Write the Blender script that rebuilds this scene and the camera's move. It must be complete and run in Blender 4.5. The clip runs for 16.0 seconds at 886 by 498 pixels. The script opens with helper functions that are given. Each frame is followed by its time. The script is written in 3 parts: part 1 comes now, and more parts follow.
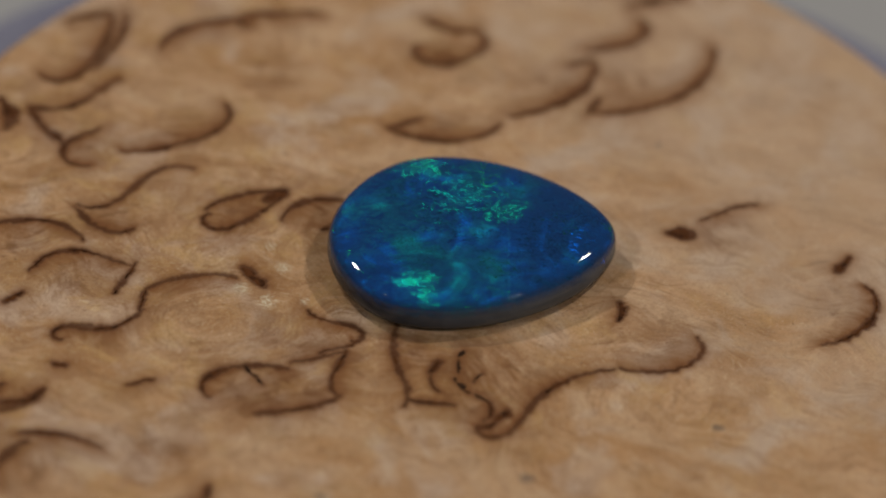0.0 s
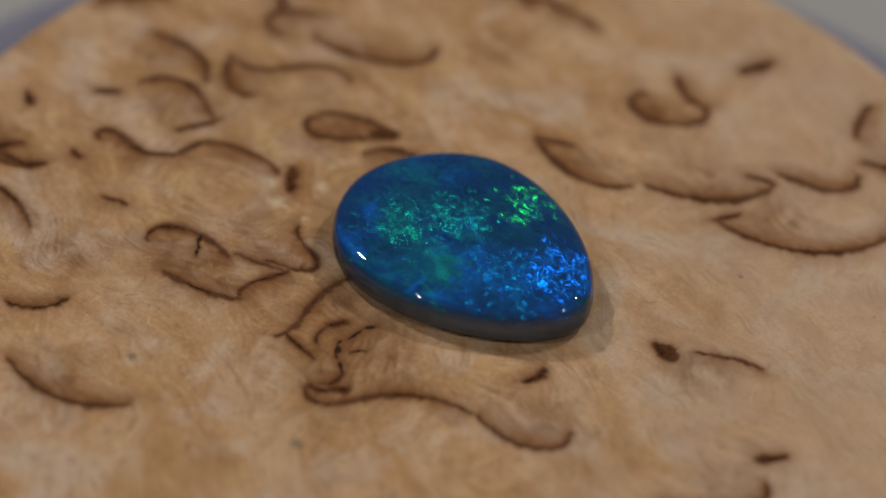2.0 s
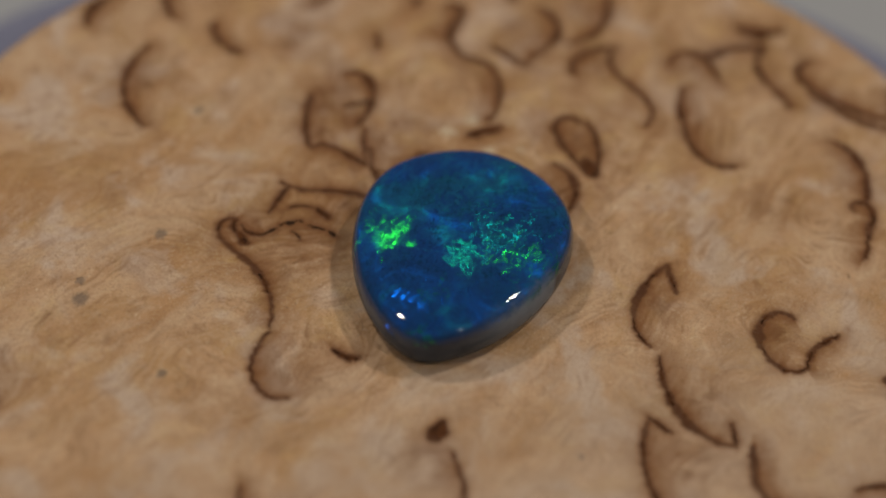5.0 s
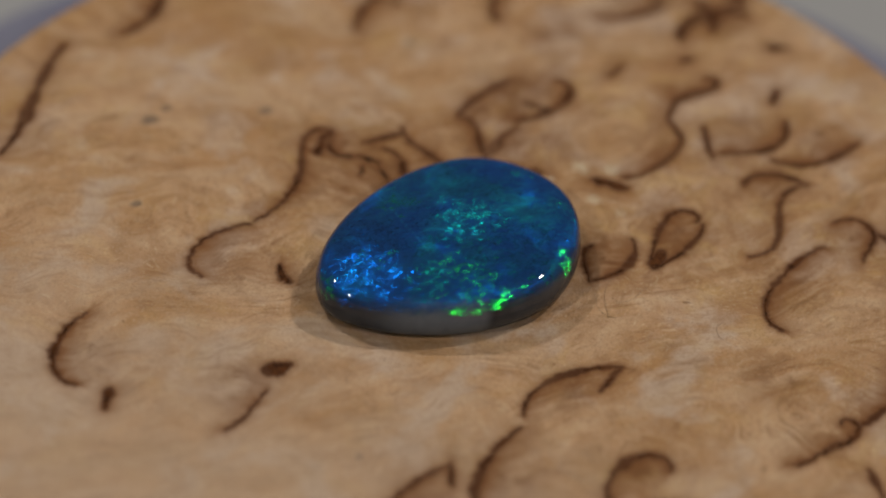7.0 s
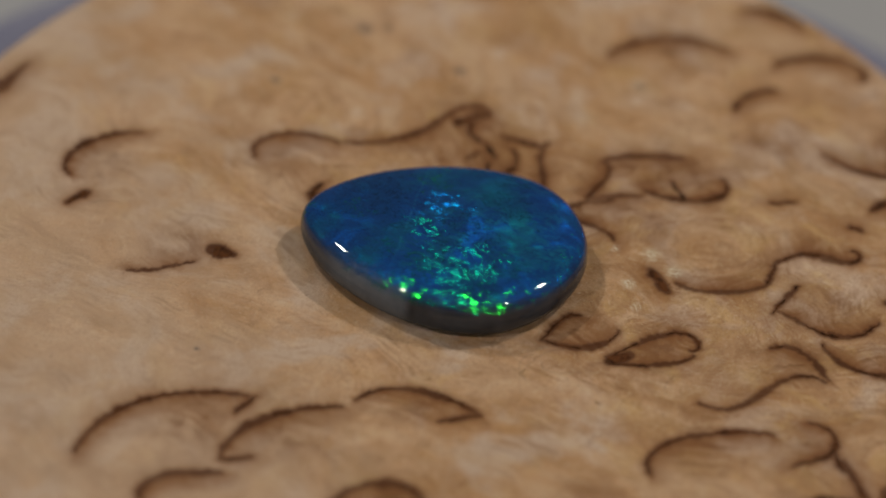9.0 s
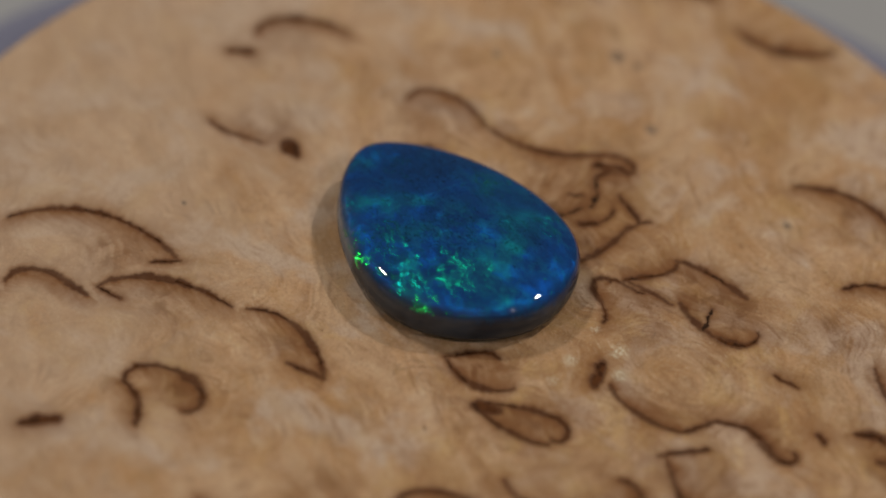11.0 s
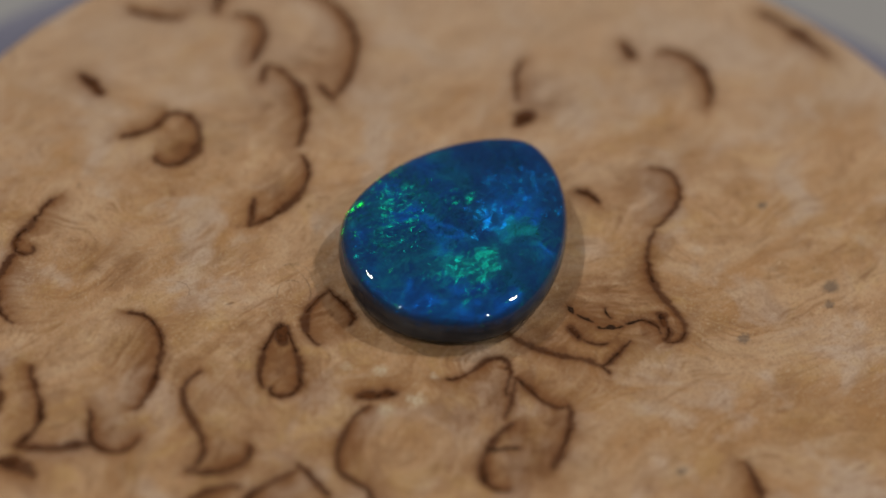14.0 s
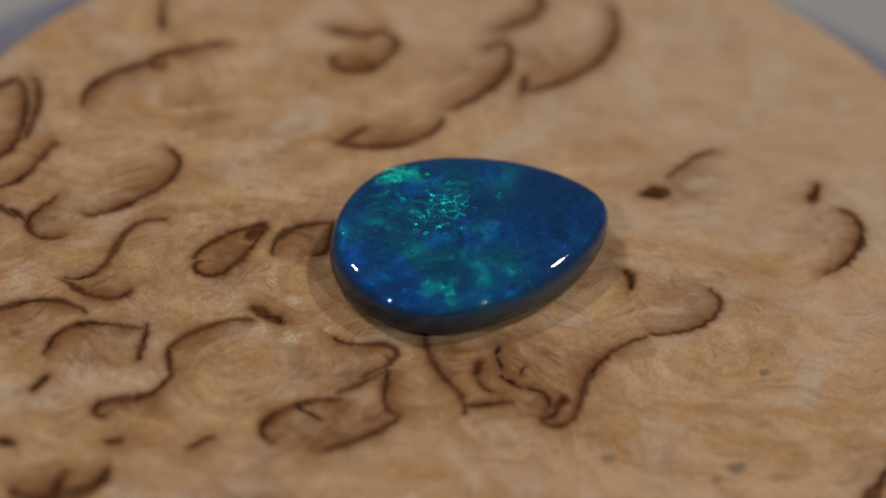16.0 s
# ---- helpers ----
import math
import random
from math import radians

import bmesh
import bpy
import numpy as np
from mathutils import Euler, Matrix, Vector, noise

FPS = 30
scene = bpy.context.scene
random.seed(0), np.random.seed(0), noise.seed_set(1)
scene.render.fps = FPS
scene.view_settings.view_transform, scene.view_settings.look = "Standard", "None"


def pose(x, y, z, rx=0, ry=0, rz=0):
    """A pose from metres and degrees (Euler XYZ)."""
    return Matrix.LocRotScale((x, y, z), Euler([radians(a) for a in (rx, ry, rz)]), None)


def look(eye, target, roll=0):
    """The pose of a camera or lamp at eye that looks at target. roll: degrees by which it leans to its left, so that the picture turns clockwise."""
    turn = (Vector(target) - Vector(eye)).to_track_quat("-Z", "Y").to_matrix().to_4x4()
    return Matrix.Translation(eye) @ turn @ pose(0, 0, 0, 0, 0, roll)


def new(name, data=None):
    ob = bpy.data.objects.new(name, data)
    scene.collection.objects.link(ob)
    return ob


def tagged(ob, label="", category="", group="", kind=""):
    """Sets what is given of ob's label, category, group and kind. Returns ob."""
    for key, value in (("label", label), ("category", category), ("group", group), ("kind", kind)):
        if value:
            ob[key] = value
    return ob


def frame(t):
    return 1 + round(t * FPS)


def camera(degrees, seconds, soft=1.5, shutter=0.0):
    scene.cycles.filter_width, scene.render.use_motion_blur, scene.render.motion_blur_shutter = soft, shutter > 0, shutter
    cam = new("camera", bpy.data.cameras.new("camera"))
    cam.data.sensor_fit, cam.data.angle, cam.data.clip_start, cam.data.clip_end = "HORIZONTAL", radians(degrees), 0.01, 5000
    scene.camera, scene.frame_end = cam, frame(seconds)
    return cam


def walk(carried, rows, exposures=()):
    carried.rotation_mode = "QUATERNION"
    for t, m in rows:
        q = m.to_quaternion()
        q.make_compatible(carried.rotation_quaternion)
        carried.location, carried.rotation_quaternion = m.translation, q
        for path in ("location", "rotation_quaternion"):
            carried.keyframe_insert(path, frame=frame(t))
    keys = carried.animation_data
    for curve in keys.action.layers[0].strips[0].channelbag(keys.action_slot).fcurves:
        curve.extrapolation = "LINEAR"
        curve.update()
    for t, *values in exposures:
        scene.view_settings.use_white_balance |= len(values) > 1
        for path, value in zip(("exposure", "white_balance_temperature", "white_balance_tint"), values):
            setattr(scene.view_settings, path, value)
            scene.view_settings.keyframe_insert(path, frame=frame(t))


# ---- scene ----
cam = camera(16.15, 16.0, soft=1.8)
EYE, AIM, ROLL = (0.0, -0.12385, 0.11645), (-0.00077, 0.00087, 0.0), 4.05
walk(cam, [(0.0, look(EYE, AIM, ROLL)), (16.0, look(EYE, AIM, ROLL))])
cam.data.dof.use_dof = True
cam.data.dof.focus_distance = 0.1675
cam.data.dof.aperture_fstop = 17.0

MM = 0.001
TURN_RATE = -21.506          # degrees a second, clockwise seen from above

# ---- world and lamps ----
world = bpy.data.worlds.new("dim_room")
scene.world = world
world.use_nodes = True
world.node_tree.nodes["Background"].inputs[0].default_value = (0.50, 0.52, 0.56, 1)
world.node_tree.nodes["Background"].inputs[1].default_value = 0.13


def desk_lamp(x, y, z, size, power, warm):
    data = bpy.data.lights.new("desk_lamp", "AREA")
    data.shape, data.size, data.energy, data.color = "DISK", size, power, warm
    ob = new("desk_lamp", data)
    ob.matrix_world = look((x, y, z), (0, 0, 0))


WARM = (1.0, 0.928, 0.860)
desk_lamp(-0.27, 0.18, 0.45, 0.036, 1.01, WARM)
desk_lamp(-0.26, -0.22, 0.36, 0.021, 0.455, WARM)
desk_lamp(0.27, -0.22, 0.36, 0.021, 0.485, WARM)
desk_lamp(0.28, 0.15, 0.45, 0.036, 1.08, WARM)


# ---- materials ----
class Nodes:
    """Short hand for one node material."""

    def __init__(self, name):
        self.mat = bpy.data.materials.new(name)
        self.mat.use_nodes = True
        self.tree = self.mat.node_tree
        self.tree.nodes.clear()
        self.out = self.tree.nodes.new("ShaderNodeOutputMaterial")

    def put(self, socket, value):
        if isinstance(value, bpy.types.NodeSocket):
            self.tree.links.new(value, socket)
        elif isinstance(value, tuple) and len(value) == 3 and socket.type == "RGBA":
            socket.default_value = (*value, 1)
        else:
            socket.default_value = value

    def add(self, kind, **inputs):
        node = self.tree.nodes.new(kind)
        for key, value in inputs.items():
            self.put(node.inputs[key.replace("_", " ")], value)
        return node

    def math(self, op, a, b=0.0, c=None, clamp=False):
        node = self.add("ShaderNodeMath")
        node.operation, node.use_clamp = op, clamp
        self.put(node.inputs[0], a)
        self.put(node.inputs[1], b)
        if c is not None:
            self.put(node.inputs[2], c)
        return node.outputs[0]

    def span(self, value, low, high, to_low=0.0, to_high=1.0):
        node = self.add("ShaderNodeMapRange")
        node.interpolation_type = "SMOOTHSTEP"
        for i, v in enumerate((value, low, high, to_low, to_high)):
            self.put(node.inputs[i], v)
        return node.outputs[0]

    def mix(self, fac, a, b, blend="MIX"):
        node = self.add("ShaderNodeMix")
        node.data_type, node.blend_type = "RGBA", blend
        for i, v in ((0, fac), (6, a), (7, b)):
            self.put(node.inputs[i], v)
        return node.outputs[2]

    def vec(self, op, a, b):
        node = self.add("ShaderNodeVectorMath")
        node.operation = op
        self.put(node.inputs[0], a)
        self.put(node.inputs[1], b)
        return node.outputs[0]

    def coords(self, scale=(1.0, 1.0, 1.0), turn=0.0, shift=(0, 0, 0)):
        """Object space in millimetres."""
        mm = self.vec("MULTIPLY", self.add("ShaderNodeTexCoord").outputs["Object"], (1000.0, 1000.0, 1000.0))
        node = self.add("ShaderNodeMapping", Vector=mm)
        node.inputs["Rotation"].default_value = (0, 0, radians(turn))
        node.inputs["Scale"].default_value = scale
        node.inputs["Location"].default_value = shift
        return node.outputs[0]

    def noise(self, at, scale, detail=3.0, rough=0.55, distort=0.0):
        return self.add("ShaderNodeTexNoise", Vector=at, Scale=scale, Detail=detail, Roughness=rough, Distortion=distort).outputs["Fac"]

    def attr(self, name):
        node = self.add("ShaderNodeAttribute")
        node.attribute_name = name
        return node.outputs["Fac"]

    def done(self, shader):
        self.tree.links.new(shader, self.out.inputs["Surface"])
        return self.mat


def wood_material():
    n = Nodes("burl_wood")
    at = n.coords()
    drift = n.vec("MULTIPLY", n.vec("SUBTRACT", n.add("ShaderNodeTexNoise", Vector=at, Scale=0.16, Detail=3.0, Roughness=0.55).outputs["Color"], (0.5, 0.5, 0.5)), (6.0, 6.0, 0.0))
    swirl = n.vec("ADD", at, drift)
    busy, fibre, ribbons, tufts = n.attr("busy"), n.attr("fibre"), n.attr("ribbons"), n.attr("tufts")
    level = n.add("ShaderNodeCombineXYZ", Z=n.math("MULTIPLY", n.attr("run"), 0.40)).outputs[0]

    def layer(scale, shift, detail=4.0, rough=0.58):
        """Clouds that follow the level lines of the grain."""
        return n.noise(n.vec("ADD", n.vec("ADD", n.vec("MULTIPLY", at, (0.55, 0.55, 0.0)), level), shift), scale, detail, rough, 0.5)

    broad = n.noise(swirl, 0.13, 3, 0.5)
    grey, amber, ochre, rust = layer(0.34, (40.0, 7.0, 3.0)), layer(0.50, (23.0, 51.0, 0.0)), layer(0.62, (5.0, 77.0, 9.0)), layer(0.42, (63.0, 12.0, 4.0))
    figure = layer(1.0, (11.0, 31.0, 2.0), 5.0, 0.62)
    cloud = n.noise(n.vec("ADD", at, (70.0, 20.0, 0.0)), 0.60, 4, 0.6, 1.2)
    grain = n.noise(at, 6.5, 5, 0.72, 0.8)
    hair = n.noise(n.vec("ADD", n.vec("MULTIPLY", swirl, (0.7, 1.0, 1.0)), (0.0, 0.0, 60.0)), 9.0, 3, 0.6, 1.0)
    col = n.mix(n.span(broad, 0.36, 0.64), (0.455, 0.254, 0.112), (0.560, 0.355, 0.198))
    patch = n.noise(n.vec("ADD", swirl, (40.0, 7.0, 3.0)), 0.30, 4, 0.58)
    shown = n.span(n.noise(n.vec("ADD", swirl, (9.0, 33.0, 0.0)), 0.40, 4, 0.60), 0.42, 0.62, 0.12, 1.0)
    col = n.mix(n.math("MULTIPLY", n.span(patch, 0.47, 0.68), n.span(busy, 0.05, 0.6, 0.20, 0.62)), col, (0.300, 0.150, 0.058))
    col = n.mix(n.math("MULTIPLY", n.span(cloud, 0.47, 0.68), n.span(busy, 0.05, 0.6, 0.12, 0.55)), col, (0.255, 0.122, 0.048))
    col = n.mix(n.math("MULTIPLY", n.span(ribbons, 0.42, 0.88), 0.42), col, (0.570, 0.405, 0.258))
    col = n.mix(n.math("MULTIPLY", n.span(ribbons, 0.54, 0.10), n.span(busy, 0.0, 0.6, 0.26, 0.52)), col, (0.315, 0.165, 0.072))
    col = n.mix(n.math("MULTIPLY", n.span(grey, 0.48, 0.64), n.span(busy, 0.0, 0.6, 0.80, 0.60)), col, (0.560, 0.432, 0.330))
    col = n.mix(n.math("MULTIPLY", n.span(amber, 0.50, 0.66), n.span(busy, 0.0, 0.5, 0.45, 0.72)), col, (0.405, 0.225, 0.082))
    col = n.mix(n.math("MULTIPLY", n.span(ochre, 0.54, 0.66), n.span(busy, 0.0, 0.5, 0.25, 0.50)), col, (0.560, 0.360, 0.140))
    col = n.mix(n.math("MULTIPLY", n.span(rust, 0.53, 0.68), n.span(busy, 0.05, 0.6, 0.30, 0.58)), col, (0.265, 0.122, 0.046))
    col = n.mix(n.math("MULTIPLY", n.span(figure, 0.51, 0.66), n.span(busy, 0.0, 0.5, 0.26, 0.52)), col, (0.275, 0.146, 0.066))
    col = n.mix(n.math("MULTIPLY", n.span(figure, 0.46, 0.30), 0.28), col, (0.600, 0.450, 0.305))
    col = n.mix(n.math("MULTIPLY", n.span(tufts, 0.46, 0.08), n.math("MULTIPLY", shown, n.span(busy, 0.0, 0.6, 0.16, 0.36))), col, (0.255, 0.130, 0.056))
    col = n.mix(n.math("MULTIPLY", n.span(tufts, 0.55, 0.95), 0.14), col, (0.580, 0.430, 0.275))
    col = n.mix(n.math("MULTIPLY", n.span(fibre, 0.46, 0.08), n.math("MULTIPLY", shown, 0.48)), col, (0.235, 0.118, 0.050))
    col = n.mix(n.math("MULTIPLY", n.span(fibre, 0.58, 0.95), n.math("MULTIPLY", shown, 0.30)), col, (0.620, 0.450, 0.290))
    mottle = n.noise(n.vec("ADD", swirl, (2.0, 17.0, 5.0)), 1.5, 6, 0.72, 0.8)
    col = n.mix(n.math("MULTIPLY", n.span(mottle, 0.52, 0.68), n.span(busy, 0.0, 0.6, 0.18, 0.52)), col, (0.260, 0.136, 0.058))
    col = n.mix(n.math("MULTIPLY", n.span(mottle, 0.46, 0.32), n.span(busy, 0.0, 0.6, 0.14, 0.45)), col, (0.580, 0.425, 0.255))
    col = n.mix(n.math("MULTIPLY", n.span(grain, 0.50, 0.62), 0.44), col, (0.265, 0.142, 0.064))
    col = n.mix(n.math("MULTIPLY", n.span(hair, 0.57, 0.68), 0.44), col, (0.660, 0.520, 0.350))
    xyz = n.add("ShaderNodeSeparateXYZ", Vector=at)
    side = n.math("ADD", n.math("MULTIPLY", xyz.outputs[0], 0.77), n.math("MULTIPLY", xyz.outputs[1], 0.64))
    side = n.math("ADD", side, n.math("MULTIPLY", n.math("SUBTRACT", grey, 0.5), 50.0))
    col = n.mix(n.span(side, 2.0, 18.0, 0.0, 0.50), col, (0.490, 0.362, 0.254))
    pit = n.add("ShaderNodeTexVoronoi", Vector=n.vec("MULTIPLY", swirl, (1.0, 0.7, 1.0)), Scale=1.5)
    rare = n.span(n.add("ShaderNodeSeparateColor", Color=pit.outputs["Color"]).outputs[0], 0.86, 0.90)
    col = n.mix(n.math("MULTIPLY", n.math("MULTIPLY", n.span(pit.outputs["Distance"], 0.12, 0.04), rare), 0.55), col, (0.110, 0.055, 0.025))
    stain = n.math("MAXIMUM", n.math("MULTIPLY", n.attr("hollow"), n.span(tufts, 0.2, 0.7, 1.0, 0.55)), n.math("MULTIPLY", n.attr("stain"), n.span(cloud, 0.34, 0.58, 0.45, 1.0)))
    stain = n.math("MULTIPLY", stain, n.span(fibre, 0.2, 0.8, 1.1, 0.70))
    col = n.mix(n.math("MULTIPLY", stain, 0.76, clamp=True), col, (0.205, 0.090, 0.032))
    ridge = n.math("MULTIPLY", n.attr("stain"), n.span(figure, 0.46, 0.60))
    col = n.mix(n.math("MULTIPLY", ridge, 0.62, clamp=True), col, (0.135, 0.054, 0.017))
    wander = n.math("ADD", n.math("MULTIPLY", n.math("SUBTRACT", tufts, 0.5), 0.10), n.math("MULTIPLY", n.math("SUBTRACT", grain, 0.5), 0.32))
    ragged = n.math("ADD", n.attr("gap"), wander)
    faint = n.span(cloud, 0.38, 0.60, 1.0, 0.62)
    col = n.mix(n.math("MULTIPLY", n.span(ragged, 1.55, -0.05), n.math("MULTIPLY", n.span(n.attr("inside"), 0.0, 1.0, 0.16, 0.88), faint)), col, (0.205, 0.086, 0.028))
    col = n.mix(n.math("MULTIPLY", n.span(ragged, 0.52, -0.05), n.math("MULTIPLY", faint, 0.72)), col, (0.175, 0.070, 0.022))
    col = n.mix(n.math("MULTIPLY", n.span(ragged, 0.20, -0.04), n.span(patch, 0.36, 0.58, 0.96, 0.80)), col, (0.075, 0.026, 0.008))
    sooty = n.math("ADD", n.attr("smudge"), n.math("MULTIPLY", n.math("SUBTRACT", grain, 0.5), 1.6))
    col = n.mix(n.math("MULTIPLY", n.span(sooty, 0.30, 0.95), 0.62), col, (0.115, 0.095, 0.080))
    col = n.mix(n.math("MULTIPLY", n.attr("chalk"), n.span(hair, 0.44, 0.58, 0.0, 0.85)), col, (0.66, 0.60, 0.44))
    height = n.math("ADD", n.math("MULTIPLY", hair, 0.5), n.math("MULTIPLY", grain, 0.6))
    height = n.math("ADD", n.math("SUBTRACT", height, n.math("MULTIPLY", ridge, 0.35)), n.math("MULTIPLY", figure, 0.5))
    bump = n.add("ShaderNodeBump", Height=height, Strength=1.0, Distance=0.00017)
    return n.done(n.add("ShaderNodeBsdfPrincipled", Base_Color=col, Roughness=n.span(fibre, 0.2, 0.8, 0.80, 0.64), Specular_IOR_Level=0.18, Normal=bump.outputs[0]).outputs[0])


def vein_material():
    n = Nodes("bark_brown")
    at = n.coords()
    col = n.mix(n.span(n.noise(at, 2.2, 4, 0.6), 0.36, 0.66), (0.085, 0.030, 0.009), (0.024, 0.009, 0.003))
    bump = n.add("ShaderNodeBump", Height=n.noise(at, 9.0, 3), Strength=0.5, Distance=0.00008)
    return n.done(n.add("ShaderNodeBsdfPrincipled", Base_Color=col, Roughness=0.85, Specular_IOR_Level=0.1, Normal=bump.outputs[0]).outputs[0])


def crack_material():
    n = Nodes("crack_black")
    col = n.mix(n.noise(n.coords(), 6.0), (0.014, 0.008, 0.005), (0.050, 0.026, 0.014))
    return n.done(n.add("ShaderNodeBsdfPrincipled", Base_Color=col, Roughness=0.9, Specular_IOR_Level=0.05).outputs[0])


def potch_tone(n, at):
    """Dark grey potch with two milky stretches on the flanks of the tip, one of them cut off sharply."""
    xyz = n.add("ShaderNodeSeparateXYZ", Vector=at)
    x, y = xyz.outputs[0], xyz.outputs[1]
    mottled = n.span(n.noise(at, 0.6, 4, 0.6, 0.8), 0.30, 0.65, 0.65, 1.0)
    one = n.math("MULTIPLY", n.span(n.math("SUBTRACT", n.math("MULTIPLY", x, 0.5), y), 3.2, 6.0), 0.45)
    two = n.math("MULTIPLY", n.math("MULTIPLY", n.span(x, 0.7, 1.5), n.span(y, 2.0, 4.2)), n.span(x, 7.0, 4.6))
    col = n.mix(n.span(n.noise(n.vec("ADD", at, (4.0, 0.0, 9.0)), 0.35, 3), 0.35, 0.65), (0.020, 0.026, 0.036), (0.044, 0.054, 0.068))
    return n.mix(n.math("MULTIPLY", n.math("MAXIMUM", one, two), mottled), col, (0.120, 0.148, 0.182))


GREEN, BLUE, TEAL, JADE = (0.015, 0.68, 0.03), (0.0, 0.10, 0.62), (0.0, 0.080, 0.055), (0.0, 0.125, 0.060)
BACK_LEFT, BACK_RIGHT, FRONT_RIGHT = (-0.33, -0.28), (0.33, -0.28), (0.37, -0.80)
# domains whose layers face one way: place, reach, turn of the slice at which they flash, lean then, colour
DOMAINS = [
    (-0.6, 1.8, 2.6, -333, BACK_RIGHT, (0.0, 0.135, 0.095)),
    (-0.2, 2.4, 2.4, 0, BACK_RIGHT, TEAL),
    (-0.4, 0.8, 2.3, -42, BACK_RIGHT, TEAL),
    (1.3, -1.0, 1.1, -301, BACK_LEFT, (0.0, 0.045, 0.20)),
    (0.4, 3.4, 1.6, -290, BACK_LEFT, JADE),
    (-2.7, -2.2, 1.6, -292, BACK_RIGHT, (0.0, 0.085, 0.050)),
    (0.3, 3.9, 1.7, -322, BACK_LEFT, JADE),
    (-2.8, 2.2, 1.7, -322, BACK_LEFT, JADE),
    (3.4, 3.2, 0.8, -264, BACK_LEFT, JADE),
    (-1.9, -4.2, 1.0, -258, BACK_RIGHT, JADE),
    (1.0, 3.7, 1.7, -26, BACK_RIGHT, GREEN),
    (-1.8, 1.0, 0.6, -26, BACK_RIGHT, TEAL),
    (6.0, 1.1, 1.9, -43, BACK_RIGHT, BLUE),
    (6.2, 0.0, 1.2, -16, BACK_RIGHT, BLUE),
    (1.8, 1.2, 1.4, -10, BACK_RIGHT, JADE),
    (6.4, 1.0, 1.4, -162, BACK_RIGHT, (0.0, 0.08, 0.42)),
    (4.6, -0.6, 2.4, -310, BACK_RIGHT, (0.0, 0.03, 0.13)),
    (2.1, -3.0, 1.2, -65, FRONT_RIGHT, GREEN),
    (1.3, 4.0, 1.3, -72, FRONT_RIGHT, GREEN),
    (5.4, 1.1, 1.0, -88, FRONT_RIGHT, GREEN),
    (8.2, 1.1, 0.55, -86, FRONT_RIGHT, GREEN),
    (0.2, 6.0, 0.6, -151, BACK_RIGHT, GREEN),
    (-4.3, 4.8, 0.6, -151, BACK_RIGHT, (0.01, 0.42, 0.04)),
    (1.9, 5.5, 0.5, -178, BACK_RIGHT, GREEN),
    (0.5, 5.7, 0.55, -180, BACK_RIGHT, GREEN),
    (-1.0, 5.5, 0.7, -186, BACK_RIGHT, (0.0, 0.26, 0.08)),
    (-2.3, 5.2, 0.8, -190, BACK_RIGHT, GREEN),
    (-3.7, 5.0, 0.8, -184, BACK_RIGHT, GREEN),
    (1.2, 1.2, 1.1, -190, BACK_RIGHT, JADE),
    (-1.4, 3.0, 1.8, -190, BACK_RIGHT, (0.0, 0.17, 0.08)),
    (-2.3, 4.5, 1.4, -252, BACK_RIGHT, (0.0, 0.13, 0.055)),
]


